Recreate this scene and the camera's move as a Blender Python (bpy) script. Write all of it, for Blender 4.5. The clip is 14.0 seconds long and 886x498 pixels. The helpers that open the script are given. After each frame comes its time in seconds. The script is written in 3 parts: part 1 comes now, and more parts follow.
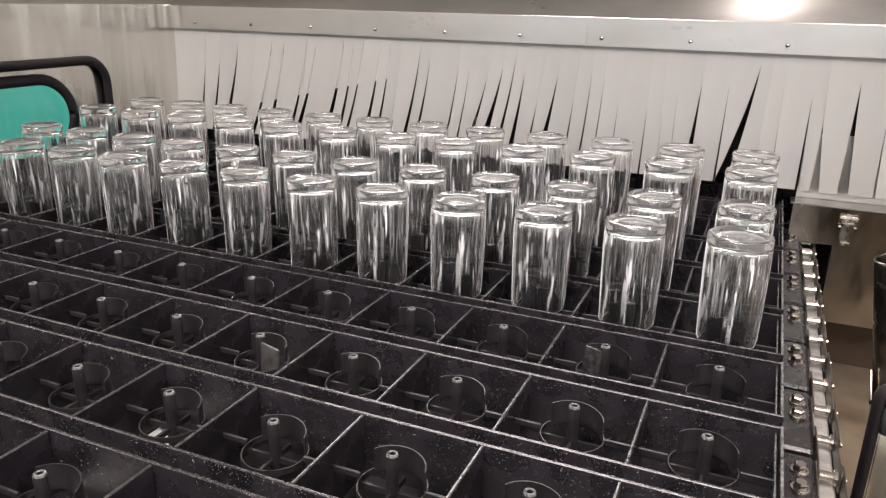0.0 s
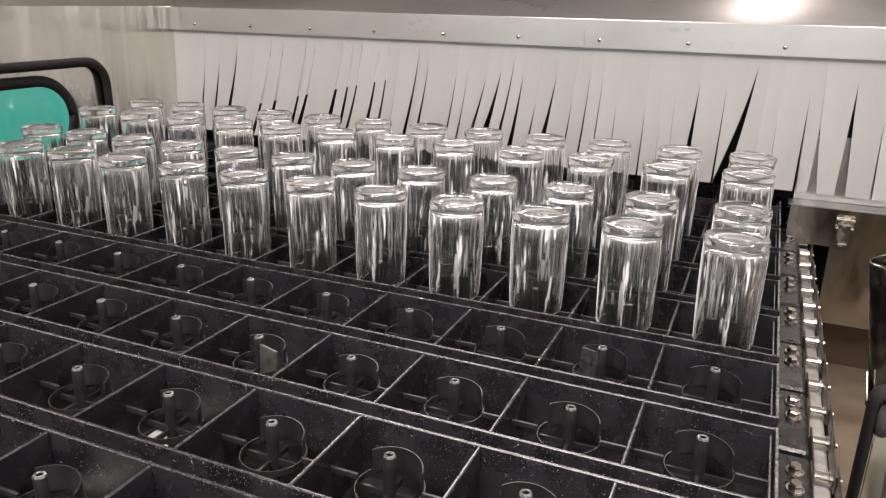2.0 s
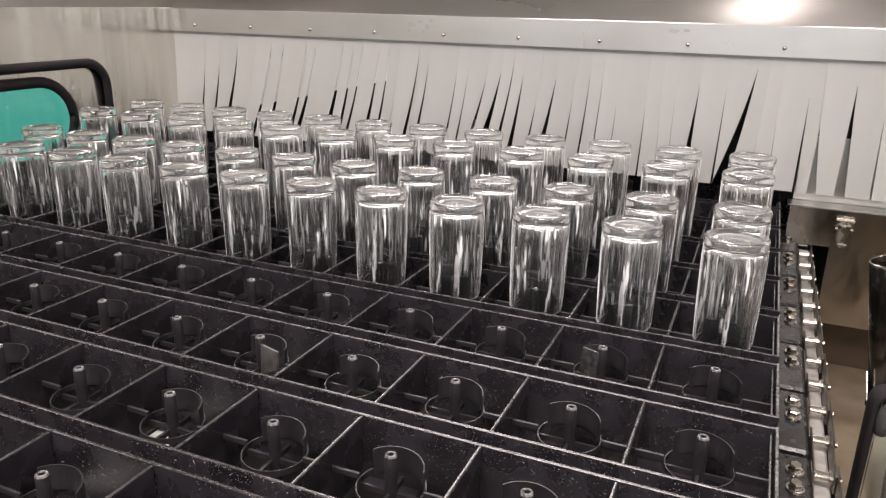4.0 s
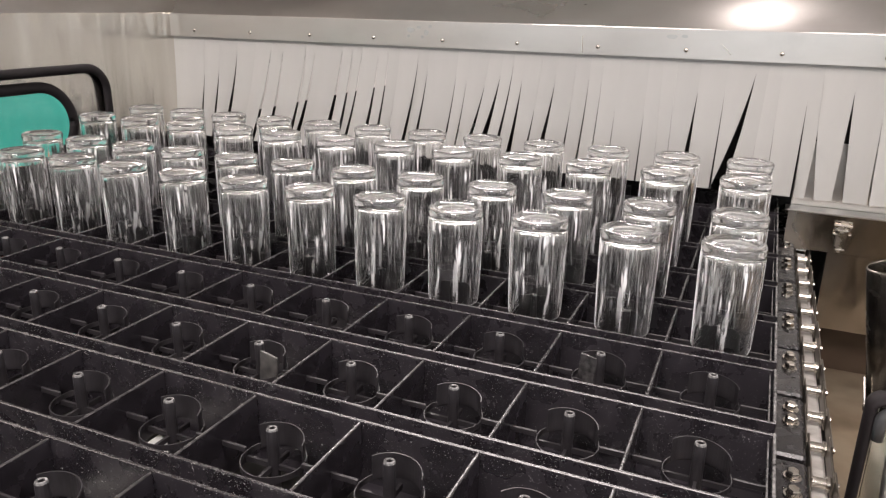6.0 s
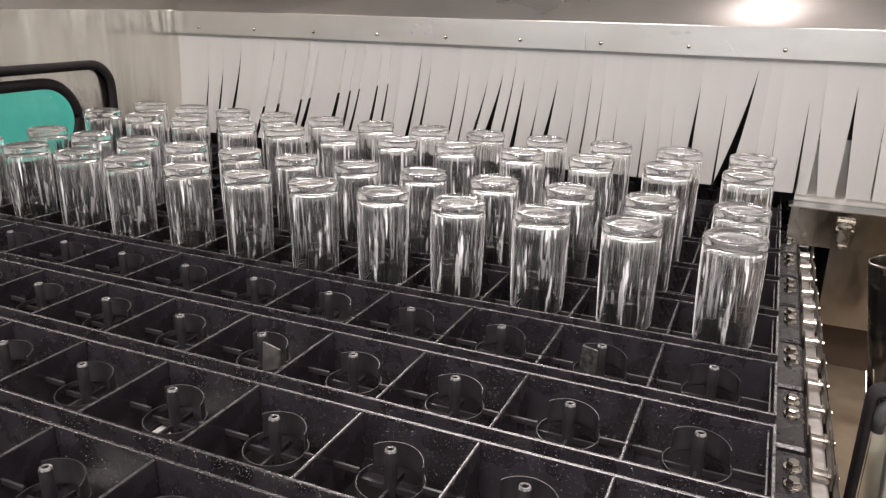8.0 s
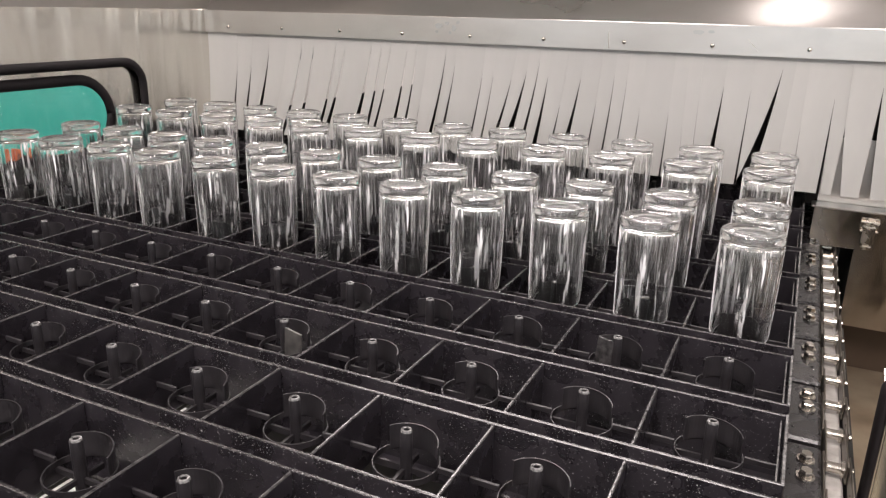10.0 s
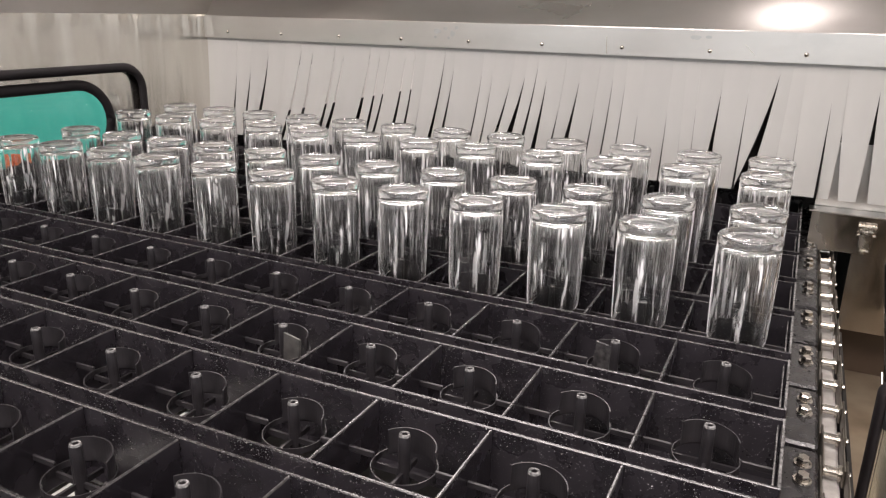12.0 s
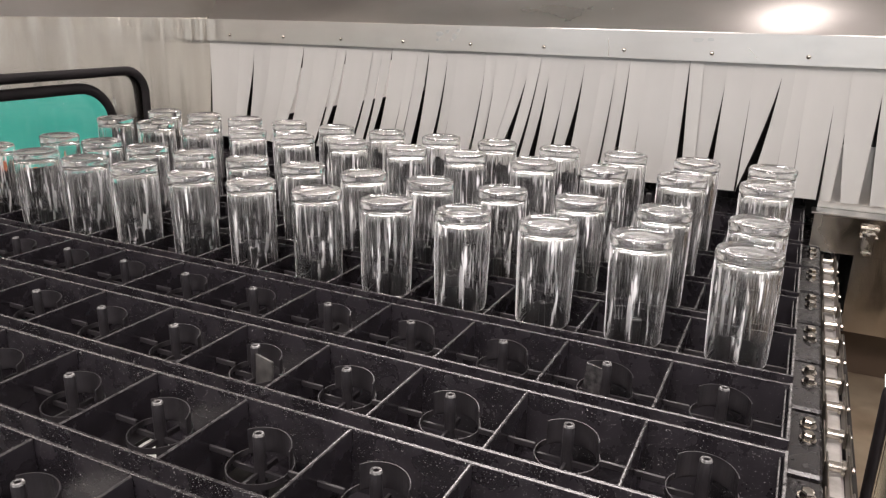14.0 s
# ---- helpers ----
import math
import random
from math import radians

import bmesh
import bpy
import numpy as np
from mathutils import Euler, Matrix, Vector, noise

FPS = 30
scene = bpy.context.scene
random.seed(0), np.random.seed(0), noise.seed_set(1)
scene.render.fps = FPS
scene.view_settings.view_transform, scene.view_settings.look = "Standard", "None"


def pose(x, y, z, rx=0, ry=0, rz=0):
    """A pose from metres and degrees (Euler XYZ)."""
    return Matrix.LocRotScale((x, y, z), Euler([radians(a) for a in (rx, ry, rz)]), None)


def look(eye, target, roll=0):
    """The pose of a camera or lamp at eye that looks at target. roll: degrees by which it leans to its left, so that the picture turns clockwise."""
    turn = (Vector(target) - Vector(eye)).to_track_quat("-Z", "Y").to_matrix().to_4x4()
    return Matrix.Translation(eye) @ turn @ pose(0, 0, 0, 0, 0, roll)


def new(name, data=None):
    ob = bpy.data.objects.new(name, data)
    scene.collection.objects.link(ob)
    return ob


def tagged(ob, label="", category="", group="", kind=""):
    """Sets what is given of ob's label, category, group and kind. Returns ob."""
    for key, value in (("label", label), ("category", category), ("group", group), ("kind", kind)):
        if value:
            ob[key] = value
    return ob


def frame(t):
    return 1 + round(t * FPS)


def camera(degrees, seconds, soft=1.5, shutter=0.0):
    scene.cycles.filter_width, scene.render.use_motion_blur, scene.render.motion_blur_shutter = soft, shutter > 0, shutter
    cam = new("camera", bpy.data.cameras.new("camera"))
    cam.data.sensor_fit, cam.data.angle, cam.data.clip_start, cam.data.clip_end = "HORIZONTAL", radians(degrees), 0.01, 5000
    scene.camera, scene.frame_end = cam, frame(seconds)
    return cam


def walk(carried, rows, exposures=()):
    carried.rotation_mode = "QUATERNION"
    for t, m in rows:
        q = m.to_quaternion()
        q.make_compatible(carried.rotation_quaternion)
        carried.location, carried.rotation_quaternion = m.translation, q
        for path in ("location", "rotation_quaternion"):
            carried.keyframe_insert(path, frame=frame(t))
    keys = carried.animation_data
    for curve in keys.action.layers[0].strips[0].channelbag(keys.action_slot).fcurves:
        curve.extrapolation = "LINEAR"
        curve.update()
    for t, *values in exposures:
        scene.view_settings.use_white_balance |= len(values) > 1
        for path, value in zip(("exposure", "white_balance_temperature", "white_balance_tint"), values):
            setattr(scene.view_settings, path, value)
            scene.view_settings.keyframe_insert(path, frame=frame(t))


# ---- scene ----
cam = camera(61.6, 14.0, 1.25)
PATH = [
    (0, (-0.045, -0.447, 0.308), (-0.789, 1.296, -0.33), 1.2),
    (0.5, (-0.046, -0.448, 0.309), (-0.789, 1.295, -0.33), 1.2),
    (1, (-0.043, -0.448, 0.309), (-0.789, 1.295, -0.329), 1.2),
    (1.5, (-0.043, -0.449, 0.309), (-0.789, 1.295, -0.327), 1.2),
    (2, (-0.042, -0.449, 0.311), (-0.786, 1.295, -0.327), 1.2),
    (2.5, (-0.043, -0.448, 0.31), (-0.786, 1.296, -0.327), 1.2),
    (3, (-0.043, -0.449, 0.31), (-0.785, 1.295, -0.327), 1.2),
    (5.5, (-0.041, -0.452, 0.313), (-0.786, 1.295, -0.315), 1.2),
    (6, (-0.041, -0.452, 0.314), (-0.784, 1.296, -0.312), 1.2),
    (6.5, (-0.042, -0.453, 0.315), (-0.783, 1.297, -0.308), 1.2),
    (7, (-0.042, -0.454, 0.316), (-0.781, 1.297, -0.307), 1.2),
    (7.5, (-0.042, -0.453, 0.312), (-0.784, 1.297, -0.311), 1.2),
    (8, (-0.037, -0.456, 0.308), (-0.79, 1.288, -0.318), 1.2),
    (10.5, (-0.024, -0.47, 0.3), (-0.844, 1.247, -0.317), 1.3),
    (11, (-0.023, -0.47, 0.301), (-0.842, 1.248, -0.314), 1.2),
    (11.5, (-0.023, -0.471, 0.303), (-0.838, 1.25, -0.309), 1.2),
    (12, (-0.023, -0.471, 0.302), (-0.837, 1.252, -0.306), 1.3),
    (12.5, (-0.026, -0.471, 0.301), (-0.838, 1.253, -0.305), 1.3),
    (13, (-0.026, -0.471, 0.301), (-0.841, 1.251, -0.306), 1.2),
    (13.5, (-0.025, -0.473, 0.302), (-0.842, 1.25, -0.303), 1.2),
    (13.6, (-0.025, -0.473, 0.302), (-0.842, 1.25, -0.302), 1.2),
    (14, (-0.025, -0.473, 0.302), (-0.842, 1.25, -0.299), 1.2),
]
walk(cam, [(t, look(e, g, r)) for t, e, g, r in PATH])

# ---- light ----
world = bpy.data.worlds.new("world")
scene.world = world
world.use_nodes = True
world.node_tree.nodes["Background"].inputs[0].default_value = (0.9, 0.95, 1.0, 1)
world.node_tree.nodes["Background"].inputs[1].default_value = 1.2
scene.view_settings.exposure = 0.91


WARM = (1.0, 0.88, 0.87)
FILL_TINT = (1.0, 0.90, 0.91)


def unseen_lamp(name, m, w, d, watts, tint):
    lamp = bpy.data.lights.new(name, "AREA")
    lamp.shape, lamp.size, lamp.size_y, lamp.energy, lamp.color = "RECTANGLE", w, d, watts, tint
    ob = new(name, lamp)
    ob.matrix_basis = m
    return ob


# unseen lamps: roof glare first, divider glints second, the rest added fill
LAMPS = ((0.56, 0.92, 0.22, 0.09, 2.2), (-1.3, 2.9, 2.2, 0.5, 50), (-0.4, -1.6, 2.0, 1.0, 66), (2.2, -0.4, 0.9, 0.3, 40))
for lx, ly, lw, ld, watts in LAMPS:
    unseen_lamp("unseen_lamp", pose(lx, ly, 2.3), lw, ld, watts, WARM)
# fill lamps set in made-up openings of the unseen hall walls
FILL_OPENINGS = (("south", -2.6), ("south", 0.0), ("south", 2.6), ("east", -2.2), ("east", 0.6), ("west", -2.2))
for side, c in FILL_OPENINGS:
    at = {"south": pose(c, -5.0, 0.9, 90, 0, 180), "east": pose(5.0, c, 0.9, 90, 0, 270), "west": pose(-6.0, c, 0.9, 90, 0, 90)}[side]
    unseen_lamp("fill_light", at, 1.8, 1.9, {"east": 110, "south": 86, "west": 120}[side], FILL_TINT)

# ---- materials ----


def nodes_of(name):
    m = bpy.data.materials.new(name)
    m.use_nodes = True
    t = m.node_tree
    return m, t, t.nodes["Principled BSDF"]


def noise_node(t, scale, detail=4.0, stretch=None, rough=0.55):
    co = t.nodes.new("ShaderNodeTexCoord")
    tex = t.nodes.new("ShaderNodeTexNoise")
    tex.inputs["Scale"].default_value, tex.inputs["Detail"].default_value = scale, detail
    tex.inputs["Roughness"].default_value = rough
    if stretch:
        mp = t.nodes.new("ShaderNodeMapping")
        mp.inputs["Scale"].default_value = stretch
        t.links.new(co.outputs["Object"], mp.inputs[0])
        t.links.new(mp.outputs[0], tex.inputs["Vector"])
    else:
        t.links.new(co.outputs["Object"], tex.inputs["Vector"])
    return tex.outputs["Fac"]


def ramp(t, fac, stops):
    r = t.nodes.new("ShaderNodeValToRGB")
    while len(r.color_ramp.elements) < len(stops):
        r.color_ramp.elements.new(0.5)
    for e, (p, c) in zip(r.color_ramp.elements, stops):
        e.position = p
        e.color = (*c, 1) if len(c) == 3 else c
    t.links.new(fac, r.inputs[0])
    return r.outputs[0]


def grey(v):
    return (v, v, v)


def add_bump(t, p, fac, strength, dist=0.001, prev=None):
    b = t.nodes.new("ShaderNodeBump")
    b.inputs["Strength"].default_value, b.inputs["Distance"].default_value = strength, dist
    t.links.new(fac, b.inputs["Height"])
    if prev:
        t.links.new(prev, b.inputs["Normal"])
    t.links.new(b.outputs[0], p.inputs["Normal"])
    return b.outputs[0]


def make(name, lo, hi, rough=(0.4, 0.6), metal=0.0, scale=20.0, fine=400.0, bump=0.15, dist=0.0005, stretch=None, spec=0.5):
    m, t, p = nodes_of(name)
    a = noise_node(t, scale, 5.0, stretch)
    b = noise_node(t, fine, 3.0, stretch)
    t.links.new(ramp(t, a, ((0.3, lo), (0.7, hi))), p.inputs["Base Color"])
    t.links.new(ramp(t, a, ((0.3, grey(rough[0])), (0.7, grey(rough[1])))), p.inputs["Roughness"])
    p.inputs["Metallic"].default_value = metal
    p.inputs["Specular IOR Level"].default_value = spec
    add_bump(t, p, b, bump, dist)
    return m


STEEL = make("stainless_steel", (0.50, 0.475, 0.445), (0.60, 0.575, 0.545), (0.27, 0.33), 1.0, 4.0, 260.0, 0.03, 0.0004, (1, 1, 3))


def smudged(m, spots, dark):
    """Grey smears with a shape of their own, mixed over a material's colour."""
    t = m.node_tree
    p = t.nodes["Principled BSDF"]
    was = p.inputs["Base Color"].links[0].from_socket
    mix = t.nodes.new("ShaderNodeMix")
    mix.data_type = "RGBA"
    t.links.new(ramp(t, noise_node(t, spots, 6.0, None, 0.65), ((0.56, grey(0.0)), (0.78, grey(0.22)))), mix.inputs[0])
    t.links.new(was, mix.inputs[6])
    mix.inputs[7].default_value = (*dark, 1)
    t.links.new(mix.outputs[2], p.inputs["Base Color"])


def varied(m, lo, hi):
    """Each object's own shade of a material."""
    t = m.node_tree
    p = t.nodes["Principled BSDF"]
    was = p.inputs["Base Color"].links[0].from_socket
    info = t.nodes.new("ShaderNodeObjectInfo")
    span = t.nodes.new("ShaderNodeMapRange")
    span.inputs["To Min"].default_value, span.inputs["To Max"].default_value = lo, hi
    t.links.new(info.outputs["Random"], span.inputs["Value"])
    mix = t.nodes.new("ShaderNodeMix")
    mix.data_type, mix.blend_type = "RGBA", "MULTIPLY"
    mix.inputs[0].default_value = 1.0
    t.links.new(was, mix.inputs[6])
    t.links.new(span.outputs[0], mix.inputs[7])
    t.links.new(mix.outputs[2], p.inputs["Base Color"])


smudged(STEEL, 9.0, (0.33, 0.32, 0.31))
STEEL_WAVY = make("dented_stainless", (0.68, 0.65, 0.60), (0.80, 0.77, 0.71), (0.11, 0.24), 1.0, 7.0, 3.2, 1.0, 0.055, (0.7, 1.8, 0.2))
STEEL_PIPE = make("dark_polished_steel", (0.16, 0.145, 0.125), (0.24, 0.22, 0.19), (0.14, 0.3), 1.0, 12.0, 200.0, 0.1)
STEEL_DARK = make("dull_steel", (0.20, 0.18, 0.155), (0.34, 0.31, 0.27), (0.35, 0.55), 1.0, 8.0, 200.0, 0.1)
CHROME = make("worn_bright_steel", (0.42, 0.38, 0.33), (0.66, 0.62, 0.56), (0.14, 0.34), 1.0, 60.0, 500.0, 0.1)
BLACK = make("wet_black_plastic", (0.0105, 0.0092, 0.0110), (0.025, 0.0220, 0.0262), (0.16, 0.4), 0.0, 30.0, 900.0, 0.25, 0.0004)
# pale colour paints the wet shine of tray ends and pin tops
GLINT_EDGE = make("glint_edge_plastic", (0.025, 0.025, 0.025), (0.24, 0.235, 0.23), (0.06, 0.2), 0.0, 260.0, 900.0, 0.4, 0.0006)
BLACK_TRAY = make("scuffed_black_plastic", (0.0105, 0.0092, 0.0110), (0.025, 0.0220, 0.0262), (0.16, 0.4), 0.0, 30.0, 900.0, 0.25, 0.0004)
BLACK_RIM = make("worn_black_plastic", (0.012, 0.011, 0.012), (0.032, 0.030, 0.031), (0.14, 0.36), 0.0, 220.0, 900.0, 0.3, 0.0004)
HOLDER_BLACK = make("wet_holder_plastic", (0.012, 0.0108, 0.012), (0.028, 0.0255, 0.028), (0.34, 0.52), 0.0, 60.0, 900.0, 0.25, 0.0004, None, 0.4)
BLOCK_BLACK = make("wet_block_plastic", (0.010, 0.009, 0.0095), (0.026, 0.024, 0.025), (0.14, 0.36), 0.0, 60.0, 500.0, 0.4, 0.0006, None, 0.5)
# paler tone painted for scuffs and lamp sheen on the divider tops
SCUFF_SHEEN = make("scuff_sheen_plastic", (0.014, 0.013, 0.014), (0.075, 0.072, 0.072), (0.08, 0.28), 0.0, 160.0, 900.0, 0.3, 0.0004)
STEEL_PANEL = make("smeared_stainless", (0.30, 0.27, 0.235), (0.50, 0.46, 0.41), (0.10, 0.34), 1.0, 11.0, 8.0, 0.5, 0.012, (1, 1, 0.5))
RUBBER = make("black_rubber", (0.007, 0.006, 0.0065), (0.015, 0.012, 0.013), (0.5, 0.7), 0.0, 30.0, 600.0, 0.2, 0.0005, None, 0.2)
STRIP = make("grey_vinyl", (0.345, 0.34, 0.32), (0.415, 0.41, 0.39), (0.26, 0.42), 0.0, 7.0, 40.0, 0.10, 0.002, (1, 1, 0.4))
varied(STRIP, 0.96, 1.03)
# near-black carries the shade inside the tunnel and the tank
SHADED_INSIDE = make("shaded_inside_black", (0.012, 0.011, 0.010), (0.03, 0.028, 0.025), (0.5, 0.7), 0.0, 6.0, 60.0, 0.1)
# dark brown stands in for the shaded drip pan below the plate
BULKHEAD = make("shaded_bulkhead", (0.045, 0.031, 0.022), (0.09, 0.064, 0.046), (0.3, 0.5), 0.3, 7.0, 60.0, 0.1)
WHITE_PLASTIC = make("white_plastic", (0.74, 0.74, 0.70), (0.82, 0.82, 0.79), (0.35, 0.5), 0.0, 40.0, 300.0, 0.1)
DIRTY_WHITE = make("greyed_plastic", (0.32, 0.305, 0.28), (0.55, 0.53, 0.50), (0.3, 0.5), 0.0, 70.0, 300.0, 0.2)
CAP = make("dark_grey_rubber", (0.035, 0.036, 0.038), (0.07, 0.072, 0.075), (0.35, 0.55), 0.0, 40.0, 400.0, 0.15)
# grey paints the reflection on a wet holder fin
GREY_FIN = make("fin_reflection_grey", (0.03, 0.029, 0.029), (0.10, 0.095, 0.09), (0.3, 0.5), 0.0, 80.0, 300.0, 0.2)
TEAL = make("teal_paint", (0.065, 0.56, 0.465), (0.085, 0.62, 0.525), (0.35, 0.5), 0.0, 3.0, 120.0, 0.05)
HALL_WALL = make("painted_hall_wall", (0.60, 0.58, 0.55), (0.68, 0.66, 0.63), (0.6, 0.8), 0.0, 2.0, 80.0, 0.1)
HALL_FLOOR = make("grey_hall_floor", (0.26, 0.25, 0.24), (0.34, 0.33, 0.32), (0.3, 0.5), 0.0, 3.0, 90.0, 0.1)
CEILING = make("ceiling_paint", (0.66, 0.65, 0.63), (0.74, 0.73, 0.71), (0.6, 0.8), 0.0, 2.0, 60.0, 0.1)
PAN = make("stained_drip_pan", (0.17, 0.13, 0.085), (0.36, 0.30, 0.22), (0.35, 0.6), 0.6, 9.0, 120.0, 0.2)
ORANGE = make("orange_plastic", (0.62, 0.16, 0.05), (0.7, 0.2, 0.07), (0.35, 0.5), 0.0, 10.0, 200.0, 0.1)
RED = make("red_plastic", (0.12, 0.012, 0.012), (0.2, 0.02, 0.02), (0.3, 0.4), 0.0, 40.0, 300.0, 0.05)


def make_glass(name, tint, rough=0.0, sheen=0.0, haze=0.0, streak=0.0, low=0.0, high=0.0):
    """Clear glass; haze: an even white veil painted as brightness, streak: white upright runs painted for light bent in
    the wet wall, which thin out from the height high down to low.
    """
    m, t, p = nodes_of(name)
    p.inputs["Base Color"].default_value = (*tint, 1)
    p.inputs["Roughness"].default_value = rough
    p.inputs["IOR"].default_value = 1.5
    p.inputs["Transmission Weight"].default_value = 1.0
    if haze:
        p.inputs["Sheen Weight"].default_value, p.inputs["Sheen Roughness"].default_value = sheen, 0.3
        # white diffuse veil stands in for bright reflections and refraction in the glass
        veil = t.nodes.new("ShaderNodeBsdfDiffuse")
        veil.inputs["Color"].default_value = (0.85, 0.85, 0.85, 1)
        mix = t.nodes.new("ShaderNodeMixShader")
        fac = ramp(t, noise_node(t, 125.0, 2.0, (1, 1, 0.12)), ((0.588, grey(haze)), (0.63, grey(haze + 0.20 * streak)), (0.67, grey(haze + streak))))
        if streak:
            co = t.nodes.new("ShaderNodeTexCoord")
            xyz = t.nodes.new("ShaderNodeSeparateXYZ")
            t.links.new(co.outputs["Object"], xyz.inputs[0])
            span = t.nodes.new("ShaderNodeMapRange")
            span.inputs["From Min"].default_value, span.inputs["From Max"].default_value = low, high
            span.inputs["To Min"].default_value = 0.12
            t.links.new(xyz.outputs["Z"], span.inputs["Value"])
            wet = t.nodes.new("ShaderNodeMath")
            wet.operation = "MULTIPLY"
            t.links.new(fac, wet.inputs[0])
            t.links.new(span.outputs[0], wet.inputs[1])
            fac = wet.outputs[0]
        t.links.new(fac, mix.inputs[0])
        t.links.new(p.outputs[0], mix.inputs[1])
        t.links.new(veil.outputs[0], mix.inputs[2])
        t.links.new(mix.outputs[0], t.nodes["Material Output"].inputs[0])
    return m


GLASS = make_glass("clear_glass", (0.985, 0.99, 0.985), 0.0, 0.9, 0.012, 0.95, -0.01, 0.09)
# rim whitened to paint the bright arcs that a wet rim reflects
GLASS_RIM = make_glass("white_rim_glass", (0.985, 0.99, 0.985), 0.0, 0.6, 0.22)
# pale colour of these specks stands in for glints on water drops
GLINT = make("glint_specks", (0.16, 0.16, 0.155), (0.40, 0.40, 0.39), (0.1, 0.3), 0.0, 300.0, 900.0, 0.0)
GLASS_BASE = make_glass("clear_base_glass", (0.985, 0.99, 0.985), 0.0, 0.08, 0.03)
WATER = make_glass("clear_water", (1.0, 1.0, 1.0))
PANE = make_glass("clear_pane", (0.95, 0.97, 0.96), 0.02)
TUBE = bpy.data.materials.new("lamp_diffuser")
TUBE.use_nodes = True
TUBE.node_tree.nodes["Principled BSDF"].inputs["Emission Color"].default_value = (1.0, 0.96, 0.9, 1)
TUBE.node_tree.nodes["Principled BSDF"].inputs["Emission Strength"].default_value = 3.0

# ---- mesh tools ----


def box(bm, x0, x1, y0, y1, z0, z1, bevel=0.0, m=None):
    before = set(bm.verts)
    bmesh.ops.create_cube(bm, size=1.0, matrix=Matrix.LocRotScale(((x0 + x1) / 2, (y0 + y1) / 2, (z0 + z1) / 2), None, (x1 - x0, y1 - y0, z1 - z0)))
    vs = [v for v in bm.verts if v not in before]
    if bevel:
        es = list({e for v in vs for e in v.link_edges})
        bmesh.ops.bevel(bm, geom=es, offset=bevel, segments=1, affect="EDGES", profile=0.6)
    if m is not None:
        bmesh.ops.transform(bm, matrix=m, verts=[v for v in bm.verts if v not in before])


def rod(bm, a, b, r, seg=12, r2=None):
    a, b = Vector(a), Vector(b)
    m = Matrix.Translation((a + b) / 2) @ (b - a).to_track_quat("Z", "Y").to_matrix().to_4x4()
    bmesh.ops.create_cone(bm, cap_ends=True, segments=seg, radius1=r, radius2=r if r2 is None else r2, depth=(b - a).length, matrix=m)


def lathe(bm, profile, seg=32, flute=None, closed=False):
    """Turns (radius, height) pairs round z; flute(k, angle) scales a ring's radius."""
    rings = []
    for k, (r, z) in enumerate(profile):
        if r < 1e-6:
            rings.append([bm.verts.new((0, 0, z))])
            continue
        ring = []
        for i in range(seg):
            a = 2 * math.pi * i / seg
            rr = r * (flute(k, a) if flute else 1)
            ring.append(bm.verts.new((rr * math.cos(a), rr * math.sin(a), z)))
        rings.append(ring)
    pairs = list(zip(rings, rings[1:])) + ([(rings[-1], rings[0])] if closed else [])
    for p, q in pairs:
        for i in range(seg):
            j = (i + 1) % seg
            if len(p) == 1 and len(q) > 1:
                bm.faces.new((p[0], q[j], q[i]))
            elif len(q) == 1 and len(p) > 1:
                bm.faces.new((p[i], p[j], q[0]))
            elif len(p) > 1:
                bm.faces.new((p[i], p[j], q[j], q[i]))


def sweep(bm, path, w, h, closed=True, normal=Vector((1, 0, 0)), rounds=8):
    """A rounded band along a flat path of points; w in the path's plane, h along normal."""
    n = len(path)
    rings = []
    for i, p in enumerate(path):
        p = Vector(p)
        d = (Vector(path[(i + 1) % n]) - Vector(path[i - 1])) if closed or 0 < i < n - 1 else (Vector(path[1]) - p if i == 0 else p - Vector(path[-2]))
        side = d.cross(normal).normalized()
        rings.append([bm.verts.new(p + side * (w / 2 * math.cos(2 * math.pi * k / rounds)) + normal * (h / 2 * math.sin(2 * math.pi * k / rounds))) for k in range(rounds)])
    for i in range(n if closed else n - 1):
        p, q = rings[i], rings[(i + 1) % n]
        for k in range(rounds):
            bm.faces.new((p[k], p[(k + 1) % rounds], q[(k + 1) % rounds], q[k]))
    if not closed:
        bm.faces.new(rings[0]), bm.faces.new(rings[-1][::-1])


def mesh_of(name, bm, mat, smooth=False):
    bmesh.ops.recalc_face_normals(bm, faces=bm.faces)
    me = bpy.data.meshes.new(name)
    bm.to_mesh(me)
    bm.free()
    me.materials.append(mat)
    if smooth:
        me.shade_smooth()
    return me


def part(name, bm, mat, parent=None, label="", smooth=False, at=None):
    ob = new(name, bm if isinstance(bm, bpy.types.Mesh) else mesh_of(name, bm, mat, smooth))
    if parent:
        ob.parent = parent
    if at is not None:
        ob.matrix_basis = at if isinstance(at, Matrix) else Matrix.Translation(at)
    return tagged(ob, label)


def boxes(*specs, bevel=0.0):
    bm = bmesh.new()
    for sp in specs:
        box(bm, *sp, bevel=bevel)
    return bm


# ---- plan ----
A, B = 0.1, 0.1188          # cell width, row pitch
COLS = 12
GAP = 0.0165                # groove between two trays
CURTAIN_Y = 0.86
WALL_X = -1.25
PIN_Y = 0.0696              # pin behind the back of the tray before
REST = -0.017               # height at which the rims rest
LEFT = -A * COLS
PIN_TOP = 0.006

# ---- structure: hall, unseen, added to enclose and bounce the light ----


def structure(name, bm, mat, label, category, smooth=False):
    return tagged(part(name, bm, mat, None, label, smooth), "", category, "", "structure")


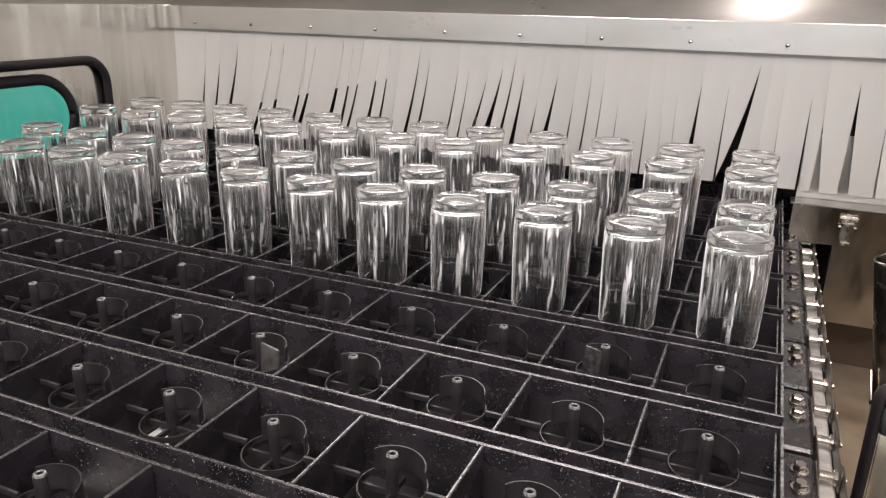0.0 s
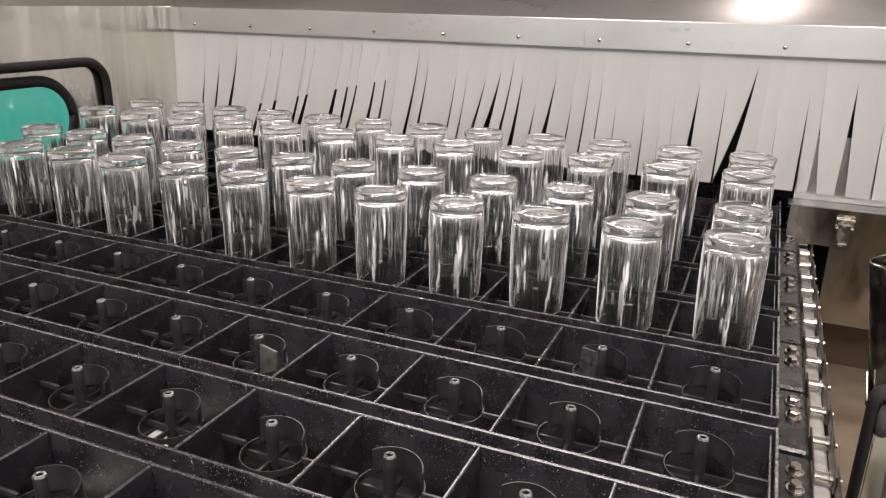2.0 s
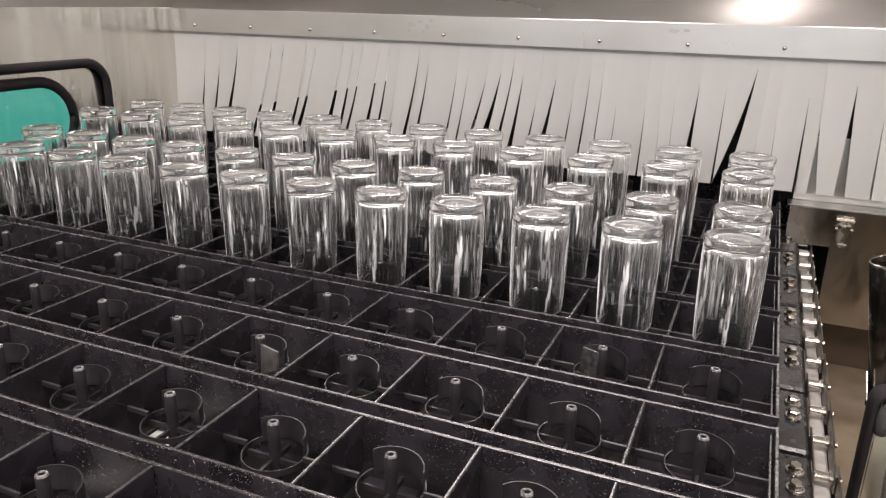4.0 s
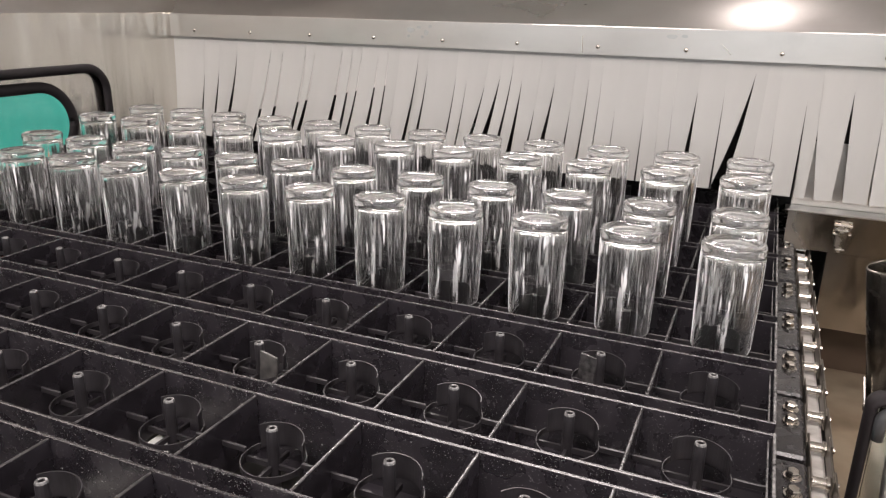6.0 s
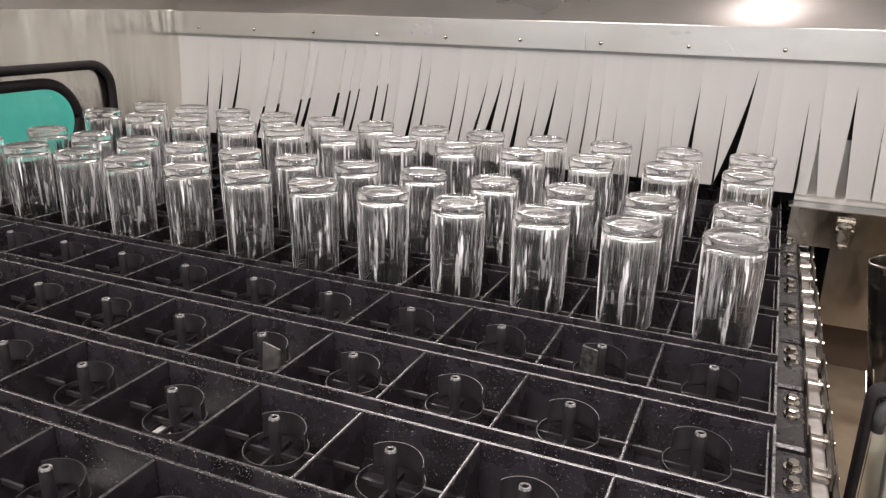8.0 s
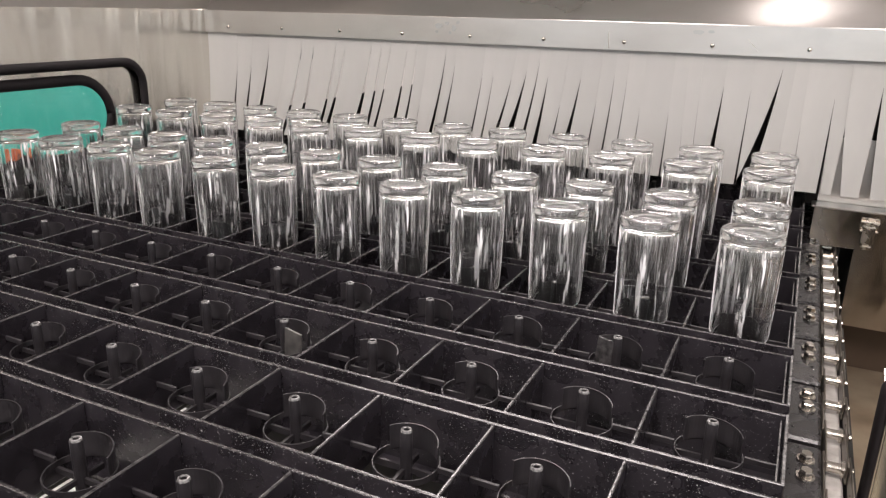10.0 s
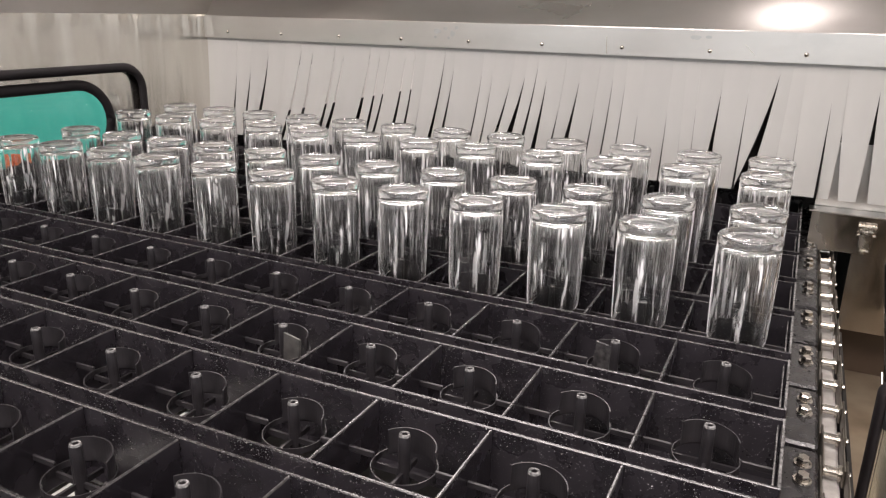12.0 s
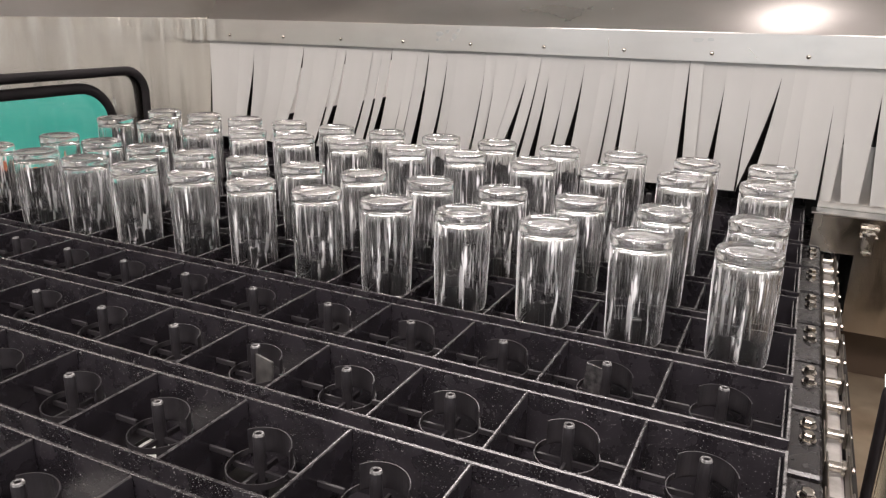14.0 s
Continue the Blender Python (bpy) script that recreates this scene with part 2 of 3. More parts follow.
structure("floor", boxes((-6, 5, -5, 5, -1.05, -0.95)), HALL_FLOOR, "grey painted concrete floor of the hall", "floor")
structure("ceiling", boxes((-6, 5, -5, 5, 2.4, 2.5)), CEILING, "plain light ceiling of the hall", "ceiling")
structure("wall_north", boxes((-6, 5, 5, 5.1, -0.95, 2.4)), HALL_WALL, "plain painted hall wall", "wall")


def hall_wall(name, side, length, start, m):
    """A wall along x with its openings for the fill lamps, turned into place by m."""
    cuts = [c - start for s_, c in FILL_OPENINGS if s_ == side]
    bm = bmesh.new()
    xs = 0.0
    for c in sorted(cuts):
        box(bm, xs, c - 0.9, 0, 0.1, -0.95, 2.4, m=m)
        box(bm, c - 0.9, c + 0.9, 0, 0.1, -0.95, -0.06, m=m)
        box(bm, c - 0.9, c + 0.9, 0, 0.1, 1.86, 2.4, m=m)
        xs = c + 0.9
    box(bm, xs, length, 0, 0.1, -0.95, 2.4, m=m)
    structure(name, bm, HALL_WALL, "unseen hall wall with made-up tall openings for fill lamps", "wall")


hall_wall("wall_south", "south", 11, -6, Matrix.Translation((-6, -5.11, 0)))
hall_wall("wall_east", "east", 10, -5, Matrix.Translation((5.11, -5, 0)) @ pose(0, 0, 0, 0, 0, 90))
hall_wall("wall_west", "west", 10, -5, Matrix.Translation((-6.01, -5, 0)) @ pose(0, 0, 0, 0, 0, 90))

for lx, ly, lw, ld, watts in LAMPS:
    fixture = tagged(new("ceiling_light"), "unseen ceiling light of the hall, placed for glints and fill", "ceiling light", "ceiling lights")
    fixture.matrix_basis = pose(lx, ly, 2.4)
    part("housing", boxes((-lw / 2 - 0.05, lw / 2 + 0.05, -ld / 2 - 0.05, ld / 2 + 0.05, -0.06, 0.0), bevel=0.01), CEILING, fixture)
    part("diffuser", boxes((-lw / 2, lw / 2, -ld / 2, ld / 2, -0.075, -0.061), bevel=0.004), TUBE, fixture, "glowing white diffuser")


# ---- structure: machine ----


def rounded(y0, y1, z0, z1, r, x, n=8):
    pts = []
    for cy, cz, a0 in ((y1 - r, z1 - r, 0), (y0 + r, z1 - r, 90), (y0 + r, z0 + r, 180), (y1 - r, z0 + r, 270)):
        for k in range(n + 1):
            a = radians(a0 + 90 * k / n)
            pts.append((x, cy + r * math.cos(a), cz + r * math.sin(a)))
    return pts


def wall_with_window(x, t, y0, y1, z0, z1, hole):
    """A sheet in the plane x with a rounded opening right through it."""
    bm = bmesh.new()
    outer = []
    per = len(hole) // 4
    for c, (yy, zz) in enumerate(((y1, z1), (y0, z1), (y0, z0), (y1, z0))):
        for k in range(per):
            _, py, pz = hole[c * per + k]
            late = k > per // 2
            if k == per // 2:
                outer.append((yy, zz))
            elif late == (c % 2 == 0):
                outer.append((py, zz))
            else:
                outer.append((yy, pz))
    n = len(hole)
    rows = []
    for xx in (x, x - t):
        rows.append(([bm.verts.new((xx, p[1], p[2])) for p in hole], [bm.verts.new((xx, *o)) for o in outer]))
    for i in range(n):
        j = (i + 1) % n
        for inner, out in rows:
            bm.faces.new((inner[i], inner[j], out[j], out[i]))
        bm.faces.new((rows[0][0][i], rows[0][0][j], rows[1][0][j], rows[1][0][i]))
    return bm


HOLE = rounded(-0.1, 0.665, -0.03, 0.183, 0.045, WALL_X)
structure("wall_left", wall_with_window(WALL_X, 0.004, -1.3, 1.0, -0.42, 0.285, HOLE), STEEL_WAVY, "dented stainless steel side wall of the washer", "wall")
bm = bmesh.new()
sweep(bm, HOLE, 0.018, 0.012)
structure("trim", bm, RUBBER, "black rubber edge trim round the side opening", "trim", True)
HOLE2 = rounded(-0.04, 0.586, 0.018, 0.155, 0.07, WALL_X - 0.004)
structure("wall_left_inner", wall_with_window(WALL_X - 0.012, 0.004, -0.25, 0.8, -0.3, 0.26, HOLE2), STEEL_WAVY, "stainless steel cover sheet behind the side opening", "wall")
bm = bmesh.new()
sweep(bm, [(x - 0.006, y, z) for x, y, z in HOLE2], 0.02, 0.012)
structure("trim_inner", bm, RUBBER, "black rubber seal round the side window", "trim", True)
structure("window_1", boxes((WALL_X - 0.03, WALL_X - 0.026, -0.1, 0.64, -0.03, 0.2)), PANE, "clear side window pane", "window").visible_shadow = False
structure("backdrop", boxes((-2.3, -2.25, -1.2, 2.2, -0.95, 0.24), bevel=0.01), TEAL, "teal painted panel outside the side window", "panel")

# sloping top over the side wall
bm = bmesh.new()
box(bm, -0.5, 0.0, -1.3, 1.4, 0, 0.003, m=Matrix.Translation((WALL_X, 0, 0.285)) @ pose(0, 0, 0, 0, 82, 0))
structure("roof_left", bm, STEEL, "sloping stainless steel cover above the side wall", "cover")

# header over the curtain and the sloping roof behind it
HEAD_LOW, HEAD_TOP = 0.2370, 0.283
bm = bmesh.new()
box(bm, WALL_X, 0.75, CURTAIN_Y - 0.004, CURTAIN_Y, HEAD_LOW, HEAD_TOP)
header = structure("header_panel", bm, STEEL, "stainless steel strip clamping the curtain, with rivets", "panel")


def bent_sheet(x0, x1, outline, t):
    """A sheet folded along x; outline as (y, z) pairs."""
    bm = bmesh.new()
    rows = []
    for k, (y, z) in enumerate(outline):
        a, b = outline[max(0, k - 1)], outline[min(len(outline) - 1, k + 1)]
        d = Vector((b[0] - a[0], b[1] - a[1])).normalized()
        rows.append([bm.verts.new(v) for v in ((x0, y, z), (x1, y, z), (x1, y + d[1] * t, z - d[0] * t), (x0, y + d[1] * t, z - d[0] * t))])
    for p, q in zip(rows, rows[1:]):
        for i in range(4):
            bm.faces.new((p[i], p[(i + 1) % 4], q[(i + 1) % 4], q[i]))
    bm.faces.new(rows[0]), bm.faces.new(rows[-1][::-1])
    return bm


BEND = 0.004
fold = [(CURTAIN_Y, 0.244), (CURTAIN_Y, HEAD_TOP - 0.001)]
for k in range(1, 9):
    a = radians(42 * k / 8)
    fold.append((CURTAIN_Y + BEND * (1 - math.cos(a)), HEAD_TOP - 0.001 + BEND * math.sin(a)))
fold.append((fold[-1][0] + 0.42 * math.sin(radians(42)), fold[-1][1] + 0.42 * math.cos(radians(42))))
structure("roof", bent_sheet(-1.75, 0.95, fold, 0.003), STEEL, "bent stainless steel roof sheet of the washer", "cover", True)
rivet_bm = bmesh.new()
lathe(rivet_bm, ((0.0, 0.0032), (0.002, 0.0028), (0.0036, 0.0012), (0.0038, 0.0)), 12)
RIVET = mesh_of("rivet", rivet_bm, CHROME, True)
for k in range(-1, 13):
    part("rivet", RIVET, None, header, "", at=pose(-1.040 + 0.1444 * k, CURTAIN_Y - 0.004, 0.2502, 90, 0, 0))

bm = bmesh.new()
box(bm, -0.0007, 0.0007, -0.0003, 0.0003, -0.014, 0.014, m=pose(-0.345, CURTAIN_Y - 0.0042, 0.253, 0, -5, 0))
part("scratch", bm, CHROME, header, "bright scratch")
bm = bmesh.new()
box(bm, -0.0006, 0.0006, -0.0003, 0.0003, -0.012, 0.012, m=pose(-0.112, CURTAIN_Y - 0.0042, 0.254, 0, -45, 0))
part("scratch", bm, CHROME, header, "bright scratch")

# dried splashes on the strip
STAIN = make("dried_splash", (0.36, 0.36, 0.35), (0.46, 0.46, 0.445), (0.4, 0.6), 0.3, 60.0, 300.0, 0.1)


def stain(x, z, w, h, seed):
    rnd = random.Random(seed)
    bm = bmesh.new()
    ring = [bm.verts.new((x + w * math.cos(a) * g, CURTAIN_Y - 0.0042, z + h * math.sin(a) * g)) for a, g in ((2 * math.pi * k / 14, rnd.uniform(0.75, 1.1)) for k in range(14))]
    face = bm.faces.new(ring)
    made = bmesh.ops.extrude_face_region(bm, geom=[face])["geom"]
    bmesh.ops.translate(bm, vec=(0, -0.0006, 0), verts=[v for v in made if isinstance(v, bmesh.types.BMVert)])
    part("stain", bm, STAIN, header, "dull grey dried splash")


for k, (x, z, w, h) in enumerate(((-0.672, 0.267, 0.008, 0.005), (-0.655, 0.272, 0.005, 0.003), (-0.640, 0.263, 0.005, 0.006), (-0.648, 0.255, 0.003, 0.003), (-0.676, 0.256, 0.003, 0.003), (-0.632, 0.274, 0.004, 0.003), (-0.198, 0.271, 0.009, 0.004), (-0.178, 0.272, 0.006, 0.003))):
    stain(x, z, w, h, k)

# tunnel behind the curtain, its shade painted near-black
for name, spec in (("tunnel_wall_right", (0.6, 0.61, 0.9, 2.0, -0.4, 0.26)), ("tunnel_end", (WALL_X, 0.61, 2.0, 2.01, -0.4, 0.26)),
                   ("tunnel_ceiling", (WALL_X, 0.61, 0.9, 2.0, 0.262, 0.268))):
    structure(name, boxes(spec), SHADED_INSIDE, "inside of the washing tunnel, its shade painted near-black", "tunnel")
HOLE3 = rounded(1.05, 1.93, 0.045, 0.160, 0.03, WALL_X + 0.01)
structure("tunnel_wall_left", wall_with_window(WALL_X + 0.01, 0.01, 1.0, 2.0, -0.4, 0.26, HOLE3), SHADED_INSIDE, "tunnel side wall painted near-black for shade, with a long inspection opening", "tunnel")
structure("tank", boxes((WALL_X, 0.075, -1.3, 2.0, -0.42, -0.40), (0.087, 0.0915, -1.3, 0.84, -0.40, -0.19)), SHADED_INSIDE, "water tank under the belt, its shade painted near-black", "tank")
structure("drip_pan", boxes((0.092, 0.9, -1.3, 0.9, -0.32, -0.28)), PAN, "stained brownish drip pan beside the chain", "pan")
structure("wall_back", boxes((0.09, 0.9, 0.9, 0.91, -0.42, 0.0)), BULKHEAD, "added bulkhead under the cover plate, browned for the pan's shade", "wall")
structure("wall_right", boxes((0.9, 0.904, -1.3, 0.9, -0.42, 0.02)), STEEL_DARK, "dull steel side plate", "wall")


def right_panel():
    thing = tagged(new("cover_panel"), "stainless steel cover plate with a notch for the chain", "panel")
    y = CURTAIN_Y - 0.012
    part("plate", boxes((0.017, 0.90, y, y + 0.004, -0.056, 0.006), (0.084, 0.90, y, y + 0.004, -0.187, -0.0565)), STEEL_PANEL, thing)
    part("flange", boxes((0.012, 0.9, y - 0.006, y + 0.032, 0.0065, 0.0095), bevel=0.001), STEEL, thing, "bright folded top edge")
    # near-black plate added for the shade behind the notch
    part("side_plate", boxes((0.0845, 0.0885, y + 0.005, y + 0.3, -0.19, 0.0)), SHADED_INSIDE, thing)
    latch = part("latch", boxes((0.086, 0.112, y - 0.003, y - 0.0002, -0.018, -0.002), bevel=0.0008), CHROME, thing, "bright toggle latch")
    part("lever", boxes((0.090, 0.108, y - 0.011, y - 0.004, -0.044, -0.014), bevel=0.002), CHROME, latch)
    part("lever_tip", boxes((0.091, 0.107, y - 0.014, y - 0.005, -0.051, -0.0445), bevel=0.002), CHROME, latch)
    bm = bmesh.new()
    rod(bm, (0.086, y - 0.006, -0.008), (0.112, y - 0.006, -0.008), 0.0022)
    rod(bm, (0.086, y - 0.007, -0.022), (0.112, y - 0.007, -0.022), 0.0018)
    part("pivot", bm, CHROME, latch)
    return thing


right_panel()
structure("sill_sheet", boxes((0.02, 0.9, CURTAIN_Y + 0.022, CURTAIN_Y + 0.025, 0.0, 0.115)), STEEL, "stainless steel sheet behind the curtain foot", "sheet")
for nx in (-1.1, -0.1):
    for ny in (-1.15, 1.75):
        structure("machine_leg", boxes((nx - 0.04, nx + 0.04, ny - 0.04, ny + 0.04, -0.95, -0.42), bevel=0.004), STEEL, "square steel leg of the washer", "leg")
structure("machine_frame", boxes((-1.2, 0.9, -1.29, -1.25, -0.46, -0.42), (-1.2, 0.9, 0.85, 0.89, -0.46, -0.42), bevel=0.003), STEEL, "steel frame beam under the washer", "frame")


def guard_panel():
    thing = tagged(new("guard_door"), "clear guard door with a black rubber edge beside the chain", "door")
    y0 = 0.19
    def corner(x, z, r, low):
        arc = [(x + r - r * math.cos(radians(9 * k)), z - r + r * math.sin(radians(9 * k))) for k in range(11)]
        return [(x, low)] + arc + [(0.45, z)]

    bm = bmesh.new()
    sweep(bm, [(x, y0, z) for x, z in corner(0.074, 0.014, 0.009, -0.36) + [(0.45, -0.36)]], 0.009, 0.024, True, Vector((0, 1, 0)), 12)
    part("rubber_edge", bm, RUBBER, thing, "black rubber edge", True)
    bm = bmesh.new()
    sweep(bm, [(x, y0 - 0.008, z) for x, z in corner(0.0815, 0.0065, 0.012, -0.020)], 0.010, 0.012, False, Vector((0, 1, 0)), 12)
    part("corner_cap", bm, CAP, thing, "dark grey moulded corner cap", True)
    part("pane", boxes((0.080, 0.445, y0 - 0.002, y0 + 0.002, -0.355, 0.006)), PANE, thing, "clear pane")
    part("back_sheet", boxes((0.082, 0.44, y0 + 0.03, y0 + 0.034, -0.35, -0.02), bevel=0.001), STEEL_WAVY, thing, "bright steel sheet behind the pane")
    bm = bmesh.new()
    rod(bm, (0.096, y0 - 0.012, -0.004), (0.116, y0 - 0.012, -0.35), 0.008, 18)
    part("handle_bar", bm, STEEL, thing, "round steel handle bar", True)
    part("foot", boxes((0.1, 0.4, y0 - 0.02, y0 + 0.028, -0.28, -0.262), bevel=0.003), STEEL_DARK, thing)
    return thing


guard_panel()


def pipe():
    thing = tagged(new("steel_pipe"), "leaning open-topped stainless pipe standing in the drip pan", "pipe")
    thing.matrix_basis = pose(0.105, 0.40, 0.066, 0, -10, 0)
    bm = bmesh.new()
    lathe(bm, ((0.0245, -0.36), (0.0245, -0.002), (0.0252, 0.0), (0.0262, -0.002), (0.0265, -0.005), (0.0265, -0.36)), 40)
    part("tube", bm, STEEL_PIPE, thing, "", True)
    bm = bmesh.new()
    lathe(bm, ((0.0, -0.026), (0.0240, -0.026), (0.0240, -0.032), (0.0, -0.032)), 32)
    part("plug", bm, RED, thing, "dark red plug inside the pipe", True)
    bm = bmesh.new()
    rod(bm, (-0.029, -0.012, -0.355), (-0.029, -0.012, -0.12), 0.0014, 8)
    part("rod", bm, CHROME, thing, "thin bright rod", True)
    part("clip", boxes((-0.031, -0.022, -0.014, -0.009, -0.16, -0.155), (-0.031, -0.022, -0.014, -0.009, -0.26, -0.255)), STEEL_PIPE, thing)
    return thing


pipe()


def bin_outside():
    thing = tagged(new("plastic_bin"), "orange plastic bin outside the side window", "bin")
    thing.matrix_basis = pose(-1.95, 0.70, -0.95)
    bm = bmesh.new()
    lathe(bm, ((0.0, 0.0), (0.17, 0.0), (0.18, 0.01), (0.215, 0.80), (0.20, 0.80), (0.168, 0.03), (0.0, 0.02)), 32)
    part("tub", bm, ORANGE, thing, "", True)
    bm = bmesh.new()
    lathe(bm, ((0.205, 0.802), (0.226, 0.802), (0.230, 0.815), (0.224, 0.828), (0.204, 0.822)), 32, None, True)
    part("rim", bm, ORANGE, thing, "", True)
    return thing


bin_outside()

# ---- strip curtain ----
STRIP_H = 0.232
RAIL_Z = 0.258


class Slit:
    """A cut in the curtain: its place at the rail, its lean to the foot, and how wide and from what height it stands open."""

    def __init__(self, x, lean, opens=0.0, full=1.0, gap=0.0):
        self.x, self.lean, self.opens, self.full, self.gap = x, lean, opens, full, gap

    def at(self, s):
        return self.x + self.lean * s ** 1.5

    def width(self, s):
        u = max(0.0, (s - self.opens) / (self.full - self.opens))
        return min(self.gap * u ** 1.2, self.gap * 1.5 + 0.002)


# rail place, lean, start and full height of the opening as shares of the drop, gap
SLITS_LEFT = [Slit(*v) for v in (
    (-1.165, -0.02, 0.3, 0.8, 0.006), (-1.124, -0.028, 0.25, 0.5, 0.0039), (-1.077, -0.045, 0.12, 0.45, 0.0045), (-1.03, -0.05), (-0.991, -0.056, 0.1, 0.7, 0.0062), (-0.962, -0.048, 0.1, 0.6, 0.0056), (-0.907, -0.050, 0.12, 0.7, 0.0047),
    (-0.884, -0.056, 0.10, 0.84, 0.0105), (-0.822, -0.049, 0.08, 0.6, 0.0075), (-0.800, -0.043, 0.10, 0.45, 0.0034), (-0.778, -0.047, 0.12, 0.6, 0.0032), (-0.741, -0.041, 0.12, 0.72, 0.0064), (-0.720, -0.034, 0.10, 0.6, 0.0040),
    (-0.696, -0.034, 0.12, 0.7, 0.0020), (-0.656, -0.039, 0.10, 0.5, 0.0034))]
SLITS_MID = [Slit(*v) for v in (
    (-0.634, -0.034, 0.12, 0.5, 0.0032), (-0.575, -0.031, 0.14, 0.74, 0.0044), (-0.553, -0.030, 0.12, 0.7, 0.0036), (-0.512, -0.049, 0.30, 0.73, 0.0064), (-0.486, -0.047, 0.24, 0.72, 0.0107), (-0.466, -0.036, 0.12, 0.72, 0.0052),
    (-0.447, -0.026, 0.25, 0.84, 0.0090), (-0.415, -0.027, 0.48, 0.83, 0.0052), (-0.385, -0.031, 0.25, 0.66, 0.0064), (-0.353, -0.018, 0.40, 0.72, 0.0028), (-0.328, -0.015, 0.10, 0.47, 0.0016), (-0.306, -0.012, 0.10, 0.6, 0.0017),
    (-0.278, -0.008, 0.33, 0.6, 0.0013))]
SLITS_RIGHT = [Slit(*v) for v in (
    (-0.230, -0.004, 0.38, 1.0, 0.0038), (-0.207, 0.002, 0.12, 0.64, 0.0008), (-0.185, 0.001, 0.12, 0.68, 0.0012), (-0.146, -0.010, 0.25, 0.73, 0.0075), (-0.105, -0.004, 0.16, 0.45, 0.0012), (-0.060, -0.036, 0.13, 1.0, 0.021),
    (-0.044, -0.008, 0.40, 0.74, 0.0008), (-0.024, 0.001, 0.35, 0.62, 0.0008), (0.018, 0.001, 0.24, 1.0, 0.0062), (0.036, 0.010, 0.50, 1.0, 0.0150), (0.081, 0.006, 0.20, 1.0, 0.0170), (0.125, 0.004, 0.3, 1.0, 0.004), (0.19, 0.0, 0.4, 1.0, 0.003),
    (0.26, 0.0), (0.33, 0.0))]
SLITS = [Slit(WALL_X - 0.001, 0.0)] + SLITS_LEFT + SLITS_MID + SLITS_RIGHT + [Slit(0.42, 0.0)]


def strip_mesh(left, right, origin, tilt, seed):
    """One strip between two slits, slightly bowed and turned, with its thickness."""
    rnd = random.Random(seed)
    bm = bmesh.new()
    n, c = 18, 5
    front, back = [], []
    far = min(1.0, max(0.0, -origin / 1.2))
    ph, bow = rnd.uniform(0, 6), rnd.uniform(-0.0016, 0.0016) * (1 + 2.5 * far ** 2)
    for i in range(n + 1):
        s = i / n
        x0 = left.at(s) + 0.35 * left.width(s) - 0.0002 - origin
        x1 = right.at(s) - 0.65 * right.width(s) + 0.0003 - origin
        dy = -(0.006 + 0.007 * far) * s ** 1.8
        rf, rb = [], []
        for j in range(c + 1):
            u = j / c
            x = x0 + (x1 - x0) * u
            y = dy + bow * math.sin(math.pi * u) * s + tilt * s * (u - 0.5) + 0.0005 * math.sin(7 * s + ph) * s
            rf.append(bm.verts.new((x, y - 0.0003, -STRIP_H * s)))
            rb.append(bm.verts.new((x, y + 0.0003, -STRIP_H * s)))
        front.append(rf), back.append(rb)
    for i in range(n):
        for j in range(c):
            bm.faces.new((front[i][j], front[i][j + 1], front[i + 1][j + 1], front[i + 1][j]))
            bm.faces.new((back[i][j], back[i + 1][j], back[i + 1][j + 1], back[i][j + 1]))
        bm.faces.new((front[i][0], front[i + 1][0], back[i + 1][0], back[i][0]))
        bm.faces.new((front[i][c], back[i][c], back[i + 1][c], front[i + 1][c]))
    for j in range(c):
        bm.faces.new((front[n][j], front[n][j + 1], back[n][j + 1], back[n][j]))
        bm.faces.new((front[0][j], back[0][j], back[0][j + 1], front[0][j + 1]))
    me = mesh_of("strip", bm, STRIP, True)
    me.set_sharp_from_angle(angle=0.6)
    return me


curtain = tagged(new("strip_curtain"), "grey vinyl strip curtain with slits standing open", "curtain")
rnd = random.Random(11)
strips = []
for k, (left, right) in enumerate(zip(SLITS, SLITS[1:])):
    mid = (left.x + right.x) / 2
    tilt = rnd.uniform(-0.0015, 0.0015) * (1 + 3 * min(1.0, max(0.0, -mid)) ** 2)
    strips.append(part("strip", strip_mesh(left, right, mid, tilt, k), None, curtain, at=(mid, CURTAIN_Y + 0.0035 + 0.0004 * (k % 2), RAIL_Z)))

# ---- conveyor belt ----
belt = tagged(new("conveyor_belt"), "wet black plastic tray conveyor with steel side chain", "conveyor")
ROWS = range(-5, 10)


def tray_mesh():
    """One tray: four tapered walls with a rounded rim; origin at the back top right corner."""
    d, t, h = B - GAP, 0.0028, 0.058
    bm = bmesh.new()
    box(bm, LEFT, 0.003, -t, 0, -h, 0, bevel=0.0006)
    box(bm, LEFT, 0.003, -d, -d + t, -h, 0, bevel=0.0006)
    box(bm, 0.0002, 0.003, -d + t, -t, -h, -0.0005, bevel=0.0008)
    box(bm, LEFT, LEFT + 0.0028, -d + t, -t, -h, -0.0005, bevel=0.0008)
    box(bm, LEFT, 0.002, -d + t, -d + t + 0.012, -h, -h + 0.003)
    box(bm, LEFT, 0.002, -t - 0.012, -t, -h, -h + 0.003)
    me = mesh_of("tray", bm, BLACK_TRAY)
    me.materials.append(BLACK_RIM)
    for f in me.polygons:
        f.material_index = 1 if f.center.z > -0.0012 else 0
    return me


def divider_mesh():
    bm = bmesh.new()
    box(bm, -0.0014, 0.0014, -(B - GAP) + 0.0029, -0.0029, -0.055, -0.0008, bevel=0.0008)
    me = mesh_of("divider", bm, BLACK)
    me.materials.append(SCUFF_SHEEN)
    for f in me.polygons:
        f.material_index = 1 if f.center.z > -0.003 else 0
    return me


